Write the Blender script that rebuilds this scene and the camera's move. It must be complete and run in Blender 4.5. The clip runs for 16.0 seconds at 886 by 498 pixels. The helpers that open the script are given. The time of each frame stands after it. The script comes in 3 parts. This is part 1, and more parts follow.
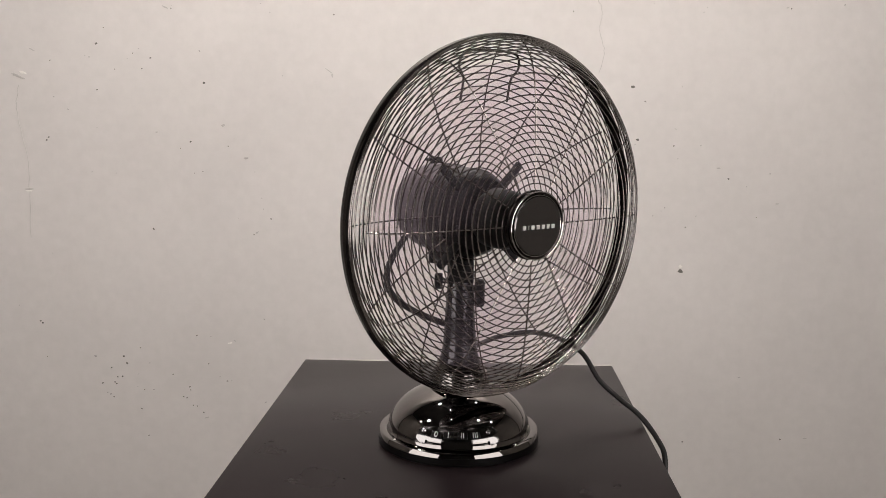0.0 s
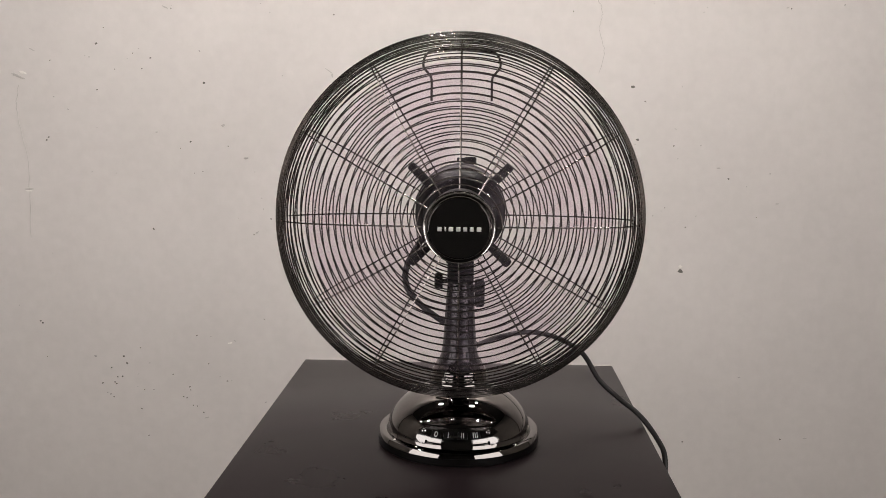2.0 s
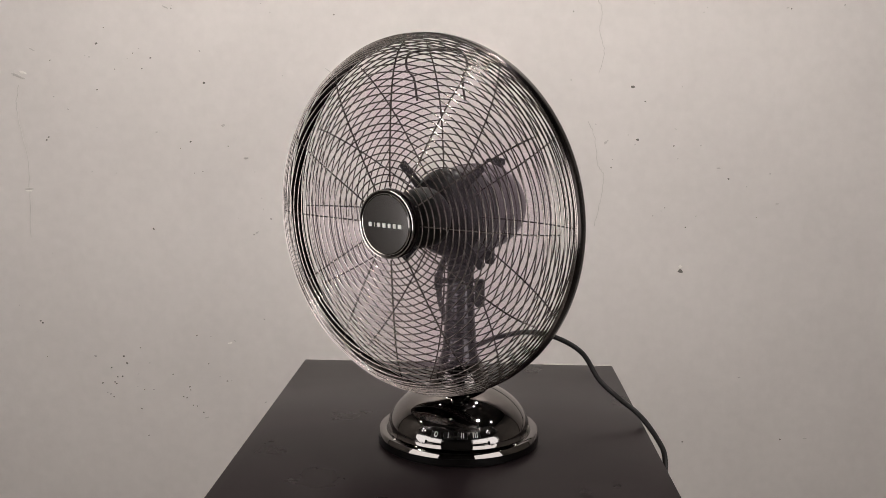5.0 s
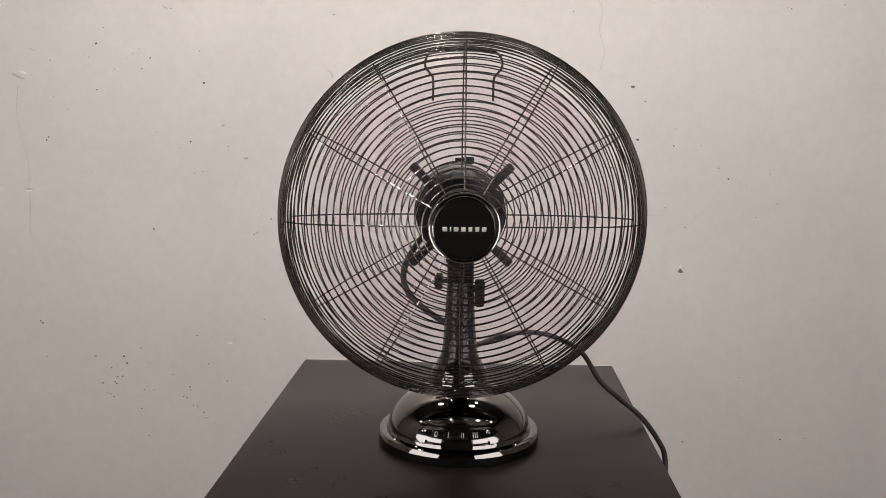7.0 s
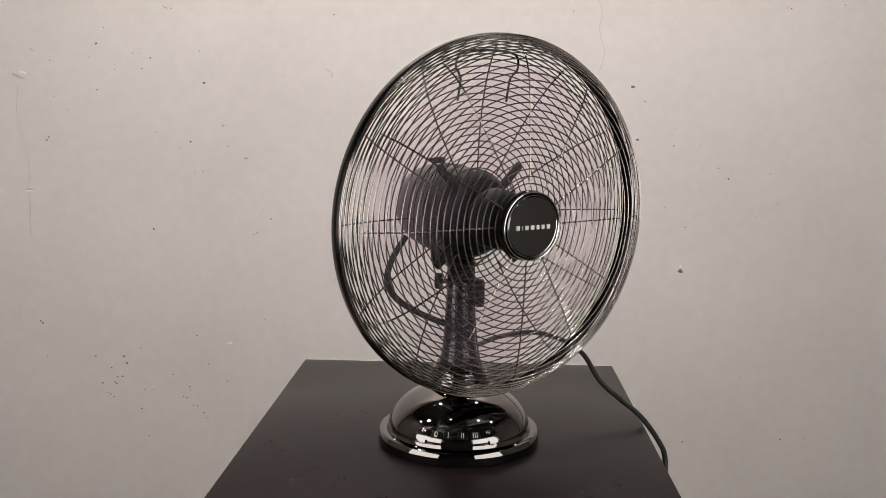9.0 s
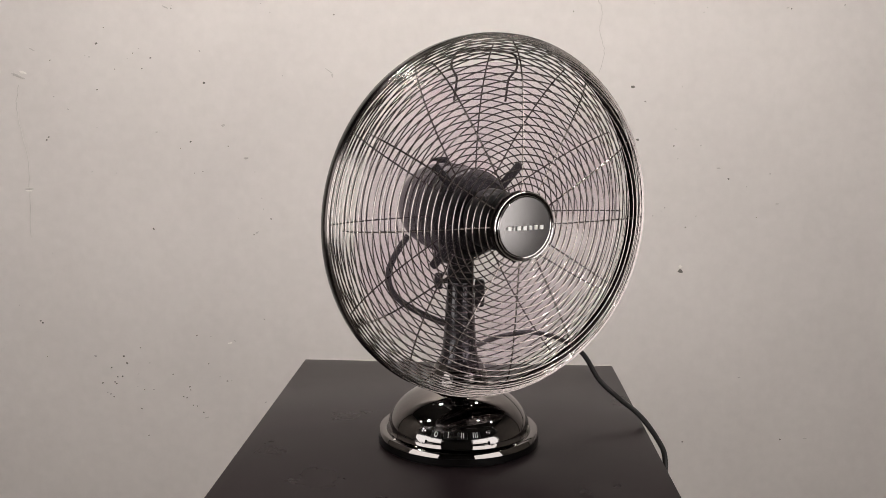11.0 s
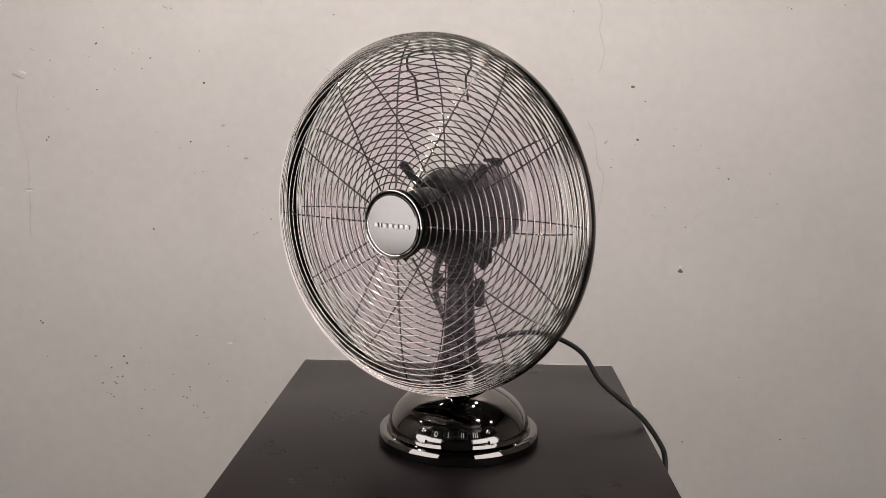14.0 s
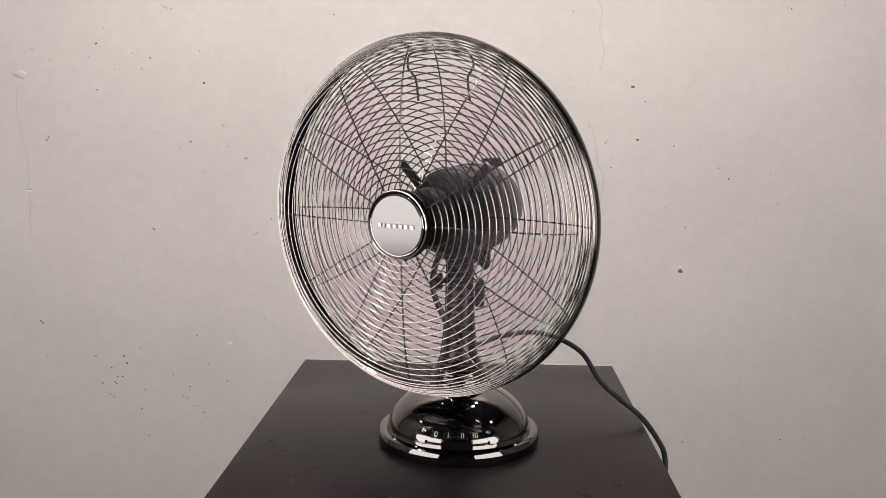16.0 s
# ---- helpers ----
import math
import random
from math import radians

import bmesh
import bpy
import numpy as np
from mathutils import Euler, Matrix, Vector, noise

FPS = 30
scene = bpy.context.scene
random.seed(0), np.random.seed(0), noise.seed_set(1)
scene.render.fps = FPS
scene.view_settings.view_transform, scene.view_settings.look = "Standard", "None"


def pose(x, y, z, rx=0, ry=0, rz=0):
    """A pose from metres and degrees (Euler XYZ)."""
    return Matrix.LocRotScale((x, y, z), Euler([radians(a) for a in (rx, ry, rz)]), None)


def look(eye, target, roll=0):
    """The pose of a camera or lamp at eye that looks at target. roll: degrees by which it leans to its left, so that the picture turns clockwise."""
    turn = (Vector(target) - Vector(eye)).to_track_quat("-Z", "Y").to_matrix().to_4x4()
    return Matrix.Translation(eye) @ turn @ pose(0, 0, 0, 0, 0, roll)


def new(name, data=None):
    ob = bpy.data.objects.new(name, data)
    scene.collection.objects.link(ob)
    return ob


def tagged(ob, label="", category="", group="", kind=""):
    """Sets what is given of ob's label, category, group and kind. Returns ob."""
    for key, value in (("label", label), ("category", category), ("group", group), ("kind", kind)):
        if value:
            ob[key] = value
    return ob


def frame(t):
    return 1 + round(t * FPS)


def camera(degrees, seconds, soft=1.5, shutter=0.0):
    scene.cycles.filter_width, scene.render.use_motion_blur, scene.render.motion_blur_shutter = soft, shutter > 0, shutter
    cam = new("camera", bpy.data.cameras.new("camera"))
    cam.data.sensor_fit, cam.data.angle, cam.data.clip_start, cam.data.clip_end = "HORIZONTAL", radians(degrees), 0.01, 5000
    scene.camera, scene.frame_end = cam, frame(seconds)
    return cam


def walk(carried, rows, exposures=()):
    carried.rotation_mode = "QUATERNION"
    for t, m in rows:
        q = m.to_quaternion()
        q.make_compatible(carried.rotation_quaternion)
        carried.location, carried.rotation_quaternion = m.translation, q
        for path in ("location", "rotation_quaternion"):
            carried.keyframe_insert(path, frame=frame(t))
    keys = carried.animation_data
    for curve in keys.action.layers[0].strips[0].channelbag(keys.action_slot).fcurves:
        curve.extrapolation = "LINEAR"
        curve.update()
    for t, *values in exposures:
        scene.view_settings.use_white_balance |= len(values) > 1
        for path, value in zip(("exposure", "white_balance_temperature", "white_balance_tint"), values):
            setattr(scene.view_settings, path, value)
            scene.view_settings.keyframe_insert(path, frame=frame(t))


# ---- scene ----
# still camera, a little above the fan, looking slightly down
TABLE_Z = 0.75
cam = camera(52.04, 16.0, soft=0.85, shutter=0.5)
EYE = Vector((-0.0230, -1.1612, TABLE_Z + 0.4157))
AIM = EYE + Vector((0, math.cos(0.1433), -math.sin(0.1433)))
# the clip's own camera drifts a little in brightness
EXPOSURES = [(0.0, 0.05), (0.5, 0.05), (1.0, -0.03), (1.5, -0.03), (2.0, -0.01), (2.5, -0.03), (3.0, -0.11), (3.5, -0.14), (4.0, -0.08), (6.5, -0.12), (7.0, -0.01),
             (8.0, -0.10), (8.5, -0.11), (9.0, -0.05), (11.5, 0.0), (12.0, -0.12), (12.5, -0.02), (13.0, 0.01), (13.5, -0.10), (14.0, -0.13), (14.5, -0.05), (15.0, 0.03), (15.5, 0.05), (16.0, 0.05)]
walk(cam, [(0.0, look(EYE, AIM, 0.5946)), (16.0, look(EYE, AIM, 0.5946))], exposures=EXPOSURES)

# dark studio: no daylight comes in
world = bpy.data.worlds.new("studio_world")
scene.world = world
world.use_nodes = True
world.node_tree.nodes["Background"].inputs[0].default_value = (0.9, 0.95, 1.0, 1)
world.node_tree.nodes["Background"].inputs[1].default_value = 0.01

SOFTBOX_POWER = 4.2
DOWNLIGHT_POWER = 205.0


# ---------------------------------------------------------------- materials
def material(name, base, rough, metal=0.0, vary=0.15, scale=8.0, fine=120.0, bump=0.0, rough_vary=0.1, tint=None, coat=0.0, stretch=(1, 1, 1), gloss=0.5):
    """Principled surface with variation at two scales: broad stains and fine grain."""
    m = bpy.data.materials.new(name)
    m.use_nodes = True
    nt = m.node_tree
    n, l = nt.nodes, nt.links
    bsdf = n["Principled BSDF"]
    bsdf.inputs["Metallic"].default_value = metal
    bsdf.inputs["Specular IOR Level"].default_value = gloss
    bsdf.inputs["Coat Weight"].default_value = coat
    bsdf.inputs["Coat Roughness"].default_value = 0.06
    co = n.new("ShaderNodeTexCoord")
    mp = n.new("ShaderNodeMapping")
    mp.inputs["Scale"].default_value = stretch
    l.new(co.outputs["Object"], mp.inputs["Vector"])
    broad = n.new("ShaderNodeTexNoise")
    broad.inputs["Scale"].default_value, broad.inputs["Detail"].default_value = scale, 5.0
    grain = n.new("ShaderNodeTexNoise")
    grain.inputs["Scale"].default_value, grain.inputs["Detail"].default_value = fine, 4.0
    for t in (broad, grain):
        l.new(mp.outputs[0], t.inputs["Vector"])
    both = n.new("ShaderNodeMix")
    both.inputs[0].default_value = 0.4
    l.new(broad.outputs["Fac"], both.inputs[2])
    l.new(grain.outputs["Fac"], both.inputs[3])
    ramp = n.new("ShaderNodeValToRGB")
    ramp.color_ramp.elements[0].position, ramp.color_ramp.elements[1].position = 0.3, 0.7
    dark = tint or tuple(c * (1 - vary) for c in base)
    light = tuple(min(1.0, c * (1 + vary)) for c in base)
    ramp.color_ramp.elements[0].color, ramp.color_ramp.elements[1].color = (*dark, 1), (*light, 1)
    l.new(both.outputs[0], ramp.inputs[0])
    l.new(ramp.outputs[0], bsdf.inputs["Base Color"])
    rr = n.new("ShaderNodeMapRange")
    rr.inputs["To Min"].default_value, rr.inputs["To Max"].default_value = rough * (1 - rough_vary), rough * (1 + rough_vary)
    l.new(broad.outputs["Fac"], rr.inputs["Value"])
    l.new(rr.outputs[0], bsdf.inputs["Roughness"])
    if bump:
        bp = n.new("ShaderNodeBump")
        bp.inputs["Strength"].default_value, bp.inputs["Distance"].default_value = bump, 0.002
        l.new(both.outputs[0], bp.inputs["Height"])
        l.new(bp.outputs[0], bsdf.inputs["Normal"])
    return m


def see_through(name, m, share):
    """Lets a share of the light straight through, for the haze of the spinning blades."""
    nt = m.node_tree
    m.name = name
    out = next(q for q in nt.nodes if q.type == "OUTPUT_MATERIAL")
    mix, clear = nt.nodes.new("ShaderNodeMixShader"), nt.nodes.new("ShaderNodeBsdfTransparent")
    clear.inputs[0].default_value = (0.97, 0.925, 0.96, 1)
    mix.inputs[0].default_value = share
    nt.links.new(nt.nodes["Principled BSDF"].outputs[0], mix.inputs[1])
    nt.links.new(clear.outputs[0], mix.inputs[2])
    nt.links.new(mix.outputs[0], out.inputs[0])
    return m


def glowing(name, colour, strength):
    m = bpy.data.materials.new(name)
    m.use_nodes = True
    nt = m.node_tree
    nt.nodes.clear()
    out, em = nt.nodes.new("ShaderNodeOutputMaterial"), nt.nodes.new("ShaderNodeEmission")
    em.inputs[0].default_value, em.inputs[1].default_value = (*colour, 1), strength
    nt.links.new(em.outputs[0], out.inputs[0])
    return m


PLASTER = material("plaster", (0.645, 0.602, 0.582), 0.85, vary=0.06, scale=2.6, fine=45, bump=0.3)
# dark colour paints the shade inside the plaster's small holes
PIT_SHADE = material("pit_shade", (0.15, 0.137, 0.125), 0.95, vary=0.3, fine=300)
SCUFF = material("scuff", (0.48, 0.45, 0.425), 0.95, vary=0.2, fine=300)
PALE = material("pale_filler", (0.80, 0.76, 0.72), 0.9, vary=0.05, fine=300)
DARK_ROOM = material("dark_room_paint", (0.06, 0.058, 0.056), 0.9, vary=0.2, scale=2)
SIDE_ROOM = material("grey_room_paint", (0.27, 0.25, 0.235), 0.9, vary=0.12, scale=2)
FLOOR_GREY = material("floor_concrete", (0.16, 0.15, 0.14), 0.7, vary=0.2, scale=3)
LAMINATE = material("black_laminate", (0.0100, 0.0066, 0.0074), 0.28, vary=0.15, scale=6, fine=700, bump=0.02, gloss=0.105)
# pale colour stands in for light caught on the table's bevelled edges
EDGE = material("pale_edge_glint", (0.42, 0.39, 0.36), 0.5, vary=0.2, fine=300)
BLACK_NICKEL = material("black_nickel", (0.17, 0.158, 0.152), 0.035, metal=1.0, vary=0.06, scale=30, rough_vary=0.2)
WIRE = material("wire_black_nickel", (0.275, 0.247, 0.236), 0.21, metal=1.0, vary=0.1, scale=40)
WIRE_DARK = material("wire_dark_metal", (0.045, 0.036, 0.034), 0.28, metal=1.0, vary=0.1, scale=40)
RIM = material("rim_black_nickel", (0.055, 0.048, 0.046), 0.20, metal=1.0, vary=0.08, scale=30)
CHROME = material("bright_chrome", (0.62, 0.60, 0.58), 0.08, metal=1.0, vary=0.04, scale=40)
BADGE = material("badge_black_mirror", (0.175, 0.167, 0.165), 0.15, metal=1.0, vary=0.05, scale=30, fine=500, stretch=(6, 1, 0.3))
SILVER = material("silver_print", (0.72, 0.70, 0.68), 0.35, metal=0.6, vary=0.04, fine=400)
MOTOR = material("motor_black_enamel", (0.005, 0.0046, 0.0046), 0.38, vary=0.2, scale=20, fine=300, bump=0.03, gloss=0.18)
COVER = material("motor_cover_grey", (0.062, 0.053, 0.057), 0.42, vary=0.15, scale=20, fine=300, gloss=0.4)
ENAMEL = material("neck_gloss_enamel", (0.006, 0.0056, 0.0056), 0.10, vary=0.15, scale=20, fine=300, gloss=0.45)
PLASTIC = material("black_plastic", (0.007, 0.0062, 0.0062), 0.5, vary=0.2, fine=400, bump=0.05, gloss=0.18)
FOOT_RUBBER = material("foot_rubber", (0.0035, 0.003, 0.003), 0.3, vary=0.2, scale=40, fine=400, gloss=0.1)
RUBBER = material("cord_rubber", (0.0075, 0.0062, 0.006), 0.36, vary=0.2, scale=40, fine=400, gloss=0.28)
# see-through pinkish tone paints the haze of fast-spinning metal blades
BLADE = material("blade_haze_base", (0.50, 0.43, 0.49), 0.4, metal=0.0, vary=0.05, scale=20, fine=200)
BLADE = see_through("blade_spin_haze", BLADE, 0.955)
SOFTBOX_GLOW = glowing("softbox_glow", (1.0, 0.955, 0.93), SOFTBOX_POWER)
LAMP_GLOW = glowing("downlight_glow", (1.0, 0.94, 0.88), DOWNLIGHT_POWER)


# ---------------------------------------------------------------- mesh helpers
def part(name, bm, mat, parent=None, label="", smooth=True):
    """Links a bmesh as one mesh object, under a thing or a part."""
    me = bpy.data.meshes.new(name)
    bmesh.ops.recalc_face_normals(bm, faces=bm.faces[:])
    bm.to_mesh(me)
    bm.free()
    me.materials.append(mat)
    if smooth:
        me.polygons.foreach_set("use_smooth", [True] * len(me.polygons))
        me.set_sharp_from_angle(angle=radians(35))
    ob = new(name, me)
    if parent:
        ob.parent = parent
    if label:
        tagged(ob, label)
    return ob


def lathe(profile, n=64, axis="z", bm=None):
    """Turns a profile of (radius, height) about the axis; along y the height runs towards -y."""
    bm = bm or bmesh.new()
    rings = []
    for r, h in profile:
        ring = []
        for i in range(n if r > 1e-6 else 1):
            a = 2 * math.pi * i / n
            x, y = r * math.cos(a), r * math.sin(a)
            ring.append(bm.verts.new((x, y, h) if axis == "z" else (x, -h, y)))
        rings.append(ring)
    for a, b in zip(rings, rings[1:]):
        for i in range(n):
            q = [a[i % len(a)], a[(i + 1) % len(a)], b[(i + 1) % len(b)], b[i % len(b)]]
            q = list(dict.fromkeys(q))
            if len(q) > 2:
                bm.faces.new(q)
    return bm


def tube(points, radius, n=8, closed=False, bm=None, caps=True):
    """A round wire along points."""
    bm = bm or bmesh.new()
    pts = [Vector(p) for p in points]
    count = len(pts)
    side = None
    rings = []
    for i, p in enumerate(pts):
        a = pts[i - 1] if (i or closed) else p
        b = pts[(i + 1) % count] if (i < count - 1 or closed) else p
        way = (b - a).normalized()
        if side is None:
            side = way.orthogonal().normalized()
        side = (side - way * side.dot(way)).normalized()
        up = way.cross(side)
        rings.append([bm.verts.new(p + (side * math.cos(2 * math.pi * k / n) + up * math.sin(2 * math.pi * k / n)) * radius) for k in range(n)])
    for i in range(count if closed else count - 1):
        a, b = rings[i], rings[(i + 1) % count]
        shift = 0
        if closed and i == count - 1:
            shift = min(range(n), key=lambda s: (a[0].co - b[s].co).length)
        for k in range(n):
            bm.faces.new((a[k], a[(k + 1) % n], b[(k + 1 + shift) % n], b[(k + shift) % n]))
    if caps and not closed:
        bm.faces.new(rings[0][::-1])
        bm.faces.new(rings[-1])
    return bm


def ring(radius, depth, wire, seg=112, sides=6, wobble=0.0):
    """A wire ring about the fan's axis, depth in front of the pivot."""
    ph = random.uniform(0, 6.28)
    return tube([((radius + wobble * math.sin(3 * a + ph)) * math.cos(a), -depth + wobble * math.cos(2 * a + ph), (radius + wobble * math.sin(3 * a + ph)) * math.sin(a))
                 for a in (2 * math.pi * i / seg for i in range(seg))], wire, sides, True)


def box(size, centre=(0, 0, 0), bevel=0.0, seg=2, m=None, bm=None):
    bm = bm or bmesh.new()
    made = bmesh.ops.create_cube(bm, size=1.0, matrix=(m or Matrix()) @ Matrix.Translation(centre) @ Matrix.Diagonal((*size, 1)))
    if bevel:
        edges = list({e for v in made["verts"] for e in v.link_edges})
        bmesh.ops.bevel(bm, geom=edges, offset=bevel, segments=seg, affect="EDGES", profile=0.5)
    return bm


def smooth_path(points, step=8):
    """Catmull-Rom through the points."""
    p = [Vector(q) for q in points]
    p = [2 * p[0] - p[1], *p, 2 * p[-1] - p[-2]]
    out = []
    for a, b, c, d in zip(p, p[1:], p[2:], p[3:]):
        for k in range(step):
            t = k / step
            out.append(0.5 * (2 * b + (c - a) * t + (2 * a - 5 * b + 4 * c - d) * t * t + (3 * b - a - 3 * c + d) * t ** 3))
    out.append(p[-2])
    return out


# ---------------------------------------------------------------- the room
WALL_Y = 1.10


def structure(name, bm, mat, label):
    return tagged(part(name, bm, mat, smooth=False), label, kind="structure")


def build_room():
    wall = structure("wall_north", box((5.2, 0.15, 2.8), (0, WALL_Y + 0.075, 1.4)), PLASTER, "off-white skim-coated concrete wall with pinholes and hairline cracks")
    structure("floor", box((5.2, 4.2, 0.1), (0, -0.9, -0.05)), FLOOR_GREY, "plain grey concrete floor under the table")
    structure("ceiling", box((5.2, 4.2, 0.1), (0, -0.9, 2.85)), DARK_ROOM, "dark painted studio ceiling")
    structure("wall_south", box((5.2, 0.15, 2.8), (0, -3.075, 1.4)), DARK_ROOM, "dark painted studio wall")
    structure("wall_west", box((0.15, 4.05, 2.8), (-2.675, -0.975, 1.4)), SIDE_ROOM, "grey painted studio side wall")
    structure("wall_east", box((0.15, 4.05, 2.8), (2.675, -0.975, 1.4)), SIDE_ROOM, "grey painted studio side wall")
    return wall


def wall_mark(name, wall, x, z, w, h, mat, turn=0.0):
    """An irregular chip in the plaster, x across and z over the tabletop."""
    bm = bmesh.new()
    n = 11
    wob = [random.uniform(0.6, 1.25) for _ in range(n)]
    rim, mid = [], []
    for i in range(n):
        a = 2 * math.pi * i / n
        u, v = w * math.cos(a) * wob[i], h * math.sin(a) * wob[i]
        u, v = u * math.cos(turn) - v * math.sin(turn), u * math.sin(turn) + v * math.cos(turn)
        rim.append(bm.verts.new((x + u, WALL_Y + 0.0005, TABLE_Z + z + v)))
        mid.append(bm.verts.new((x + u * 0.75, WALL_Y - 0.0012, TABLE_Z + z + v * 0.75)))
    for i in range(n):
        bm.faces.new((rim[i], rim[(i + 1) % n], mid[(i + 1) % n], mid[i]))
    bm.faces.new(mid)
    return part(name, bm, mat, wall, smooth=False)


def build_wall_marks(wall):
    pits = PIT_LIST
    for x, z, s in pits:
        wall_mark("pit_shade", wall, x, z, s, s * random.uniform(0.6, 0.9), PIT_SHADE, random.uniform(-0.5, 0.5))
    for x, z, w, h, turn in SCUFF_LIST:
        wall_mark("scuff", wall, x, z, w, h, SCUFF, turn)
    for x, z, w, h, turn in PALE_LIST:
        wall_mark("filler_patch", wall, x, z, w, h, PALE, turn)
    rng = random.Random(4)
    # fine specks, pinholes and small chips
    for x, z in SPECKS_HIGH + SPECKS_LOW + SPECKS_FAR:
        big = rng.random()
        wall_mark("pinhole", wall, x, z, 0.0014 + 0.0024 * big * big, rng.uniform(0.0011, 0.0022), SCUFF if rng.random() < 0.6 else PIT_SHADE, rng.uniform(-0.8, 0.8))
    for line in CRACKS:
        pts = []
        for i, (x, z) in enumerate(smooth_xz(line)):
            pts.append((x + rng.uniform(-0.0018, 0.0018), WALL_Y - 0.0001, TABLE_Z + z))
        part("hairline_crack", tube(pts, 0.0007, 5), SCUFF, wall, smooth=False)


def smooth_xz(line):
    return [(p.x, p.z) for p in smooth_path([(x, 0, z) for x, z in line], 8)]


# ---------------------------------------------------------------- the table
def build_table():
    turn = -2.33
    corner = Vector((-0.2631, 0.3894, TABLE_Z - FOOT))
    table = tagged(new("display_table"), "matt black laminate display table with a plain square top", "table")
    table.matrix_basis = pose(*corner, 0, 0, turn)
    w, d = 0.5359, 0.629
    tall = TABLE_Z - FOOT
    top = part("tabletop", box((w, d, 0.036), (w / 2, -d / 2, -0.018), 0.0015, 2), LAMINATE, table)
    # thin pale strips paint the highlight along the back and right edges
    part("edge_glint", box((w - 0.004, 0.0014, 0.030), (w / 2, 0.0002, -0.0185)), EDGE, top)
    part("edge_glint", box((0.0014, d - 0.004, 0.030), (w - 0.0002, -d / 2, -0.0185)), EDGE, top)
    part("edge_glint", box((w - 0.003, 0.0026, 0.0020), (w / 2, -0.0008, -0.0006), 0.0005, 1), EDGE, top)
    for x in (0.02, w - 0.02):
        part("side_panel", box((0.024, d - 0.04, tall - 0.036), (x, -d / 2, -(tall + 0.036) / 2), 0.001), LAMINATE, table)
    part("back_panel", box((w - 0.068, 0.016, tall - 0.10), (w / 2, -0.03, -(tall + 0.036) / 2 + 0.02), 0.001), LAMINATE, table)
    return table


# ---------------------------------------------------------------- the fan
HEAD_Z = 0.2980
TILT = 1.82
# seconds and the head's turn in degrees: one sweep to and fro takes 10.4 s
SWING = [(0.0, 35.9), (0.5, 29.0), (1.0, 20.0), (1.5, 9.9), (2.0, -1.85), (2.5, -12.7), (3.0, -23.3), (3.5, -31.9), (4.0, -37.1),
         (4.5, -38.5), (5.0, -37), (5.5, -31.4), (6.0, -22.2), (6.5, -11.05), (7.0, 0.4), (7.5, 11.7), (8.0, 21.0), (8.5, 28.4),
         (9.0, 32.7), (9.5, 36.1), (10.0, 37.1), (10.5, 34.7), (11.0, 28.5), (11.5, 19.1), (12.0, 7.3), (12.5, -3.6), (13.0, -14.1),
         (13.5, -24.5), (14.0, -33.2), (14.5, -37.5), (15.0, -38.1), (15.5, -37.4), (16.0, -31.1)]


def swing(t):
    """The head's turn at t, smoothly between the rows."""
    k = min(int(t / 0.5), len(SWING) - 2)
    u = t / 0.5 - k
    v = [SWING[min(max(k + j, 0), len(SWING) - 1)][1] for j in (-1, 0, 1, 2)]
    return 0.5 * (2 * v[1] + (v[2] - v[0]) * u + (2 * v[0] - 5 * v[1] + 4 * v[2] - v[3]) * u * u + (3 * v[1] - v[0] - 3 * v[2] + v[3]) * u ** 3)


def head(t):
    return pose(-0.0012, 0, HEAD_Z, TILT, 0, swing(t) + 0.4)


RIM_R, RIM_D = 0.2165, 0.0775


def front_depth(r):
    q = min(1.0, r / 0.2195)
    return 0.083 + 0.046 * (1 - q ** 10) ** 0.6 + 0.013 * (1 - q * q)


def rear_depth(r):
    return 0.076 - 0.043 * (1 - min(1.0, r / 0.2185) ** 3.5) ** 0.75


def arc_steps(depth, r0, r1, step):
    """Radii spaced evenly along the curved guard."""
    out, r, run = [r0], r0, 0.0
    while r < r1:
        q = r + 0.0002
        run += math.hypot(0.0002, depth(min(q, r1)) - depth(min(r, r1)))
        r = q
        if run >= (step if r < 0.196 else step * 0.52):
            out.append(min(r, r1))
            run = 0.0
    return out


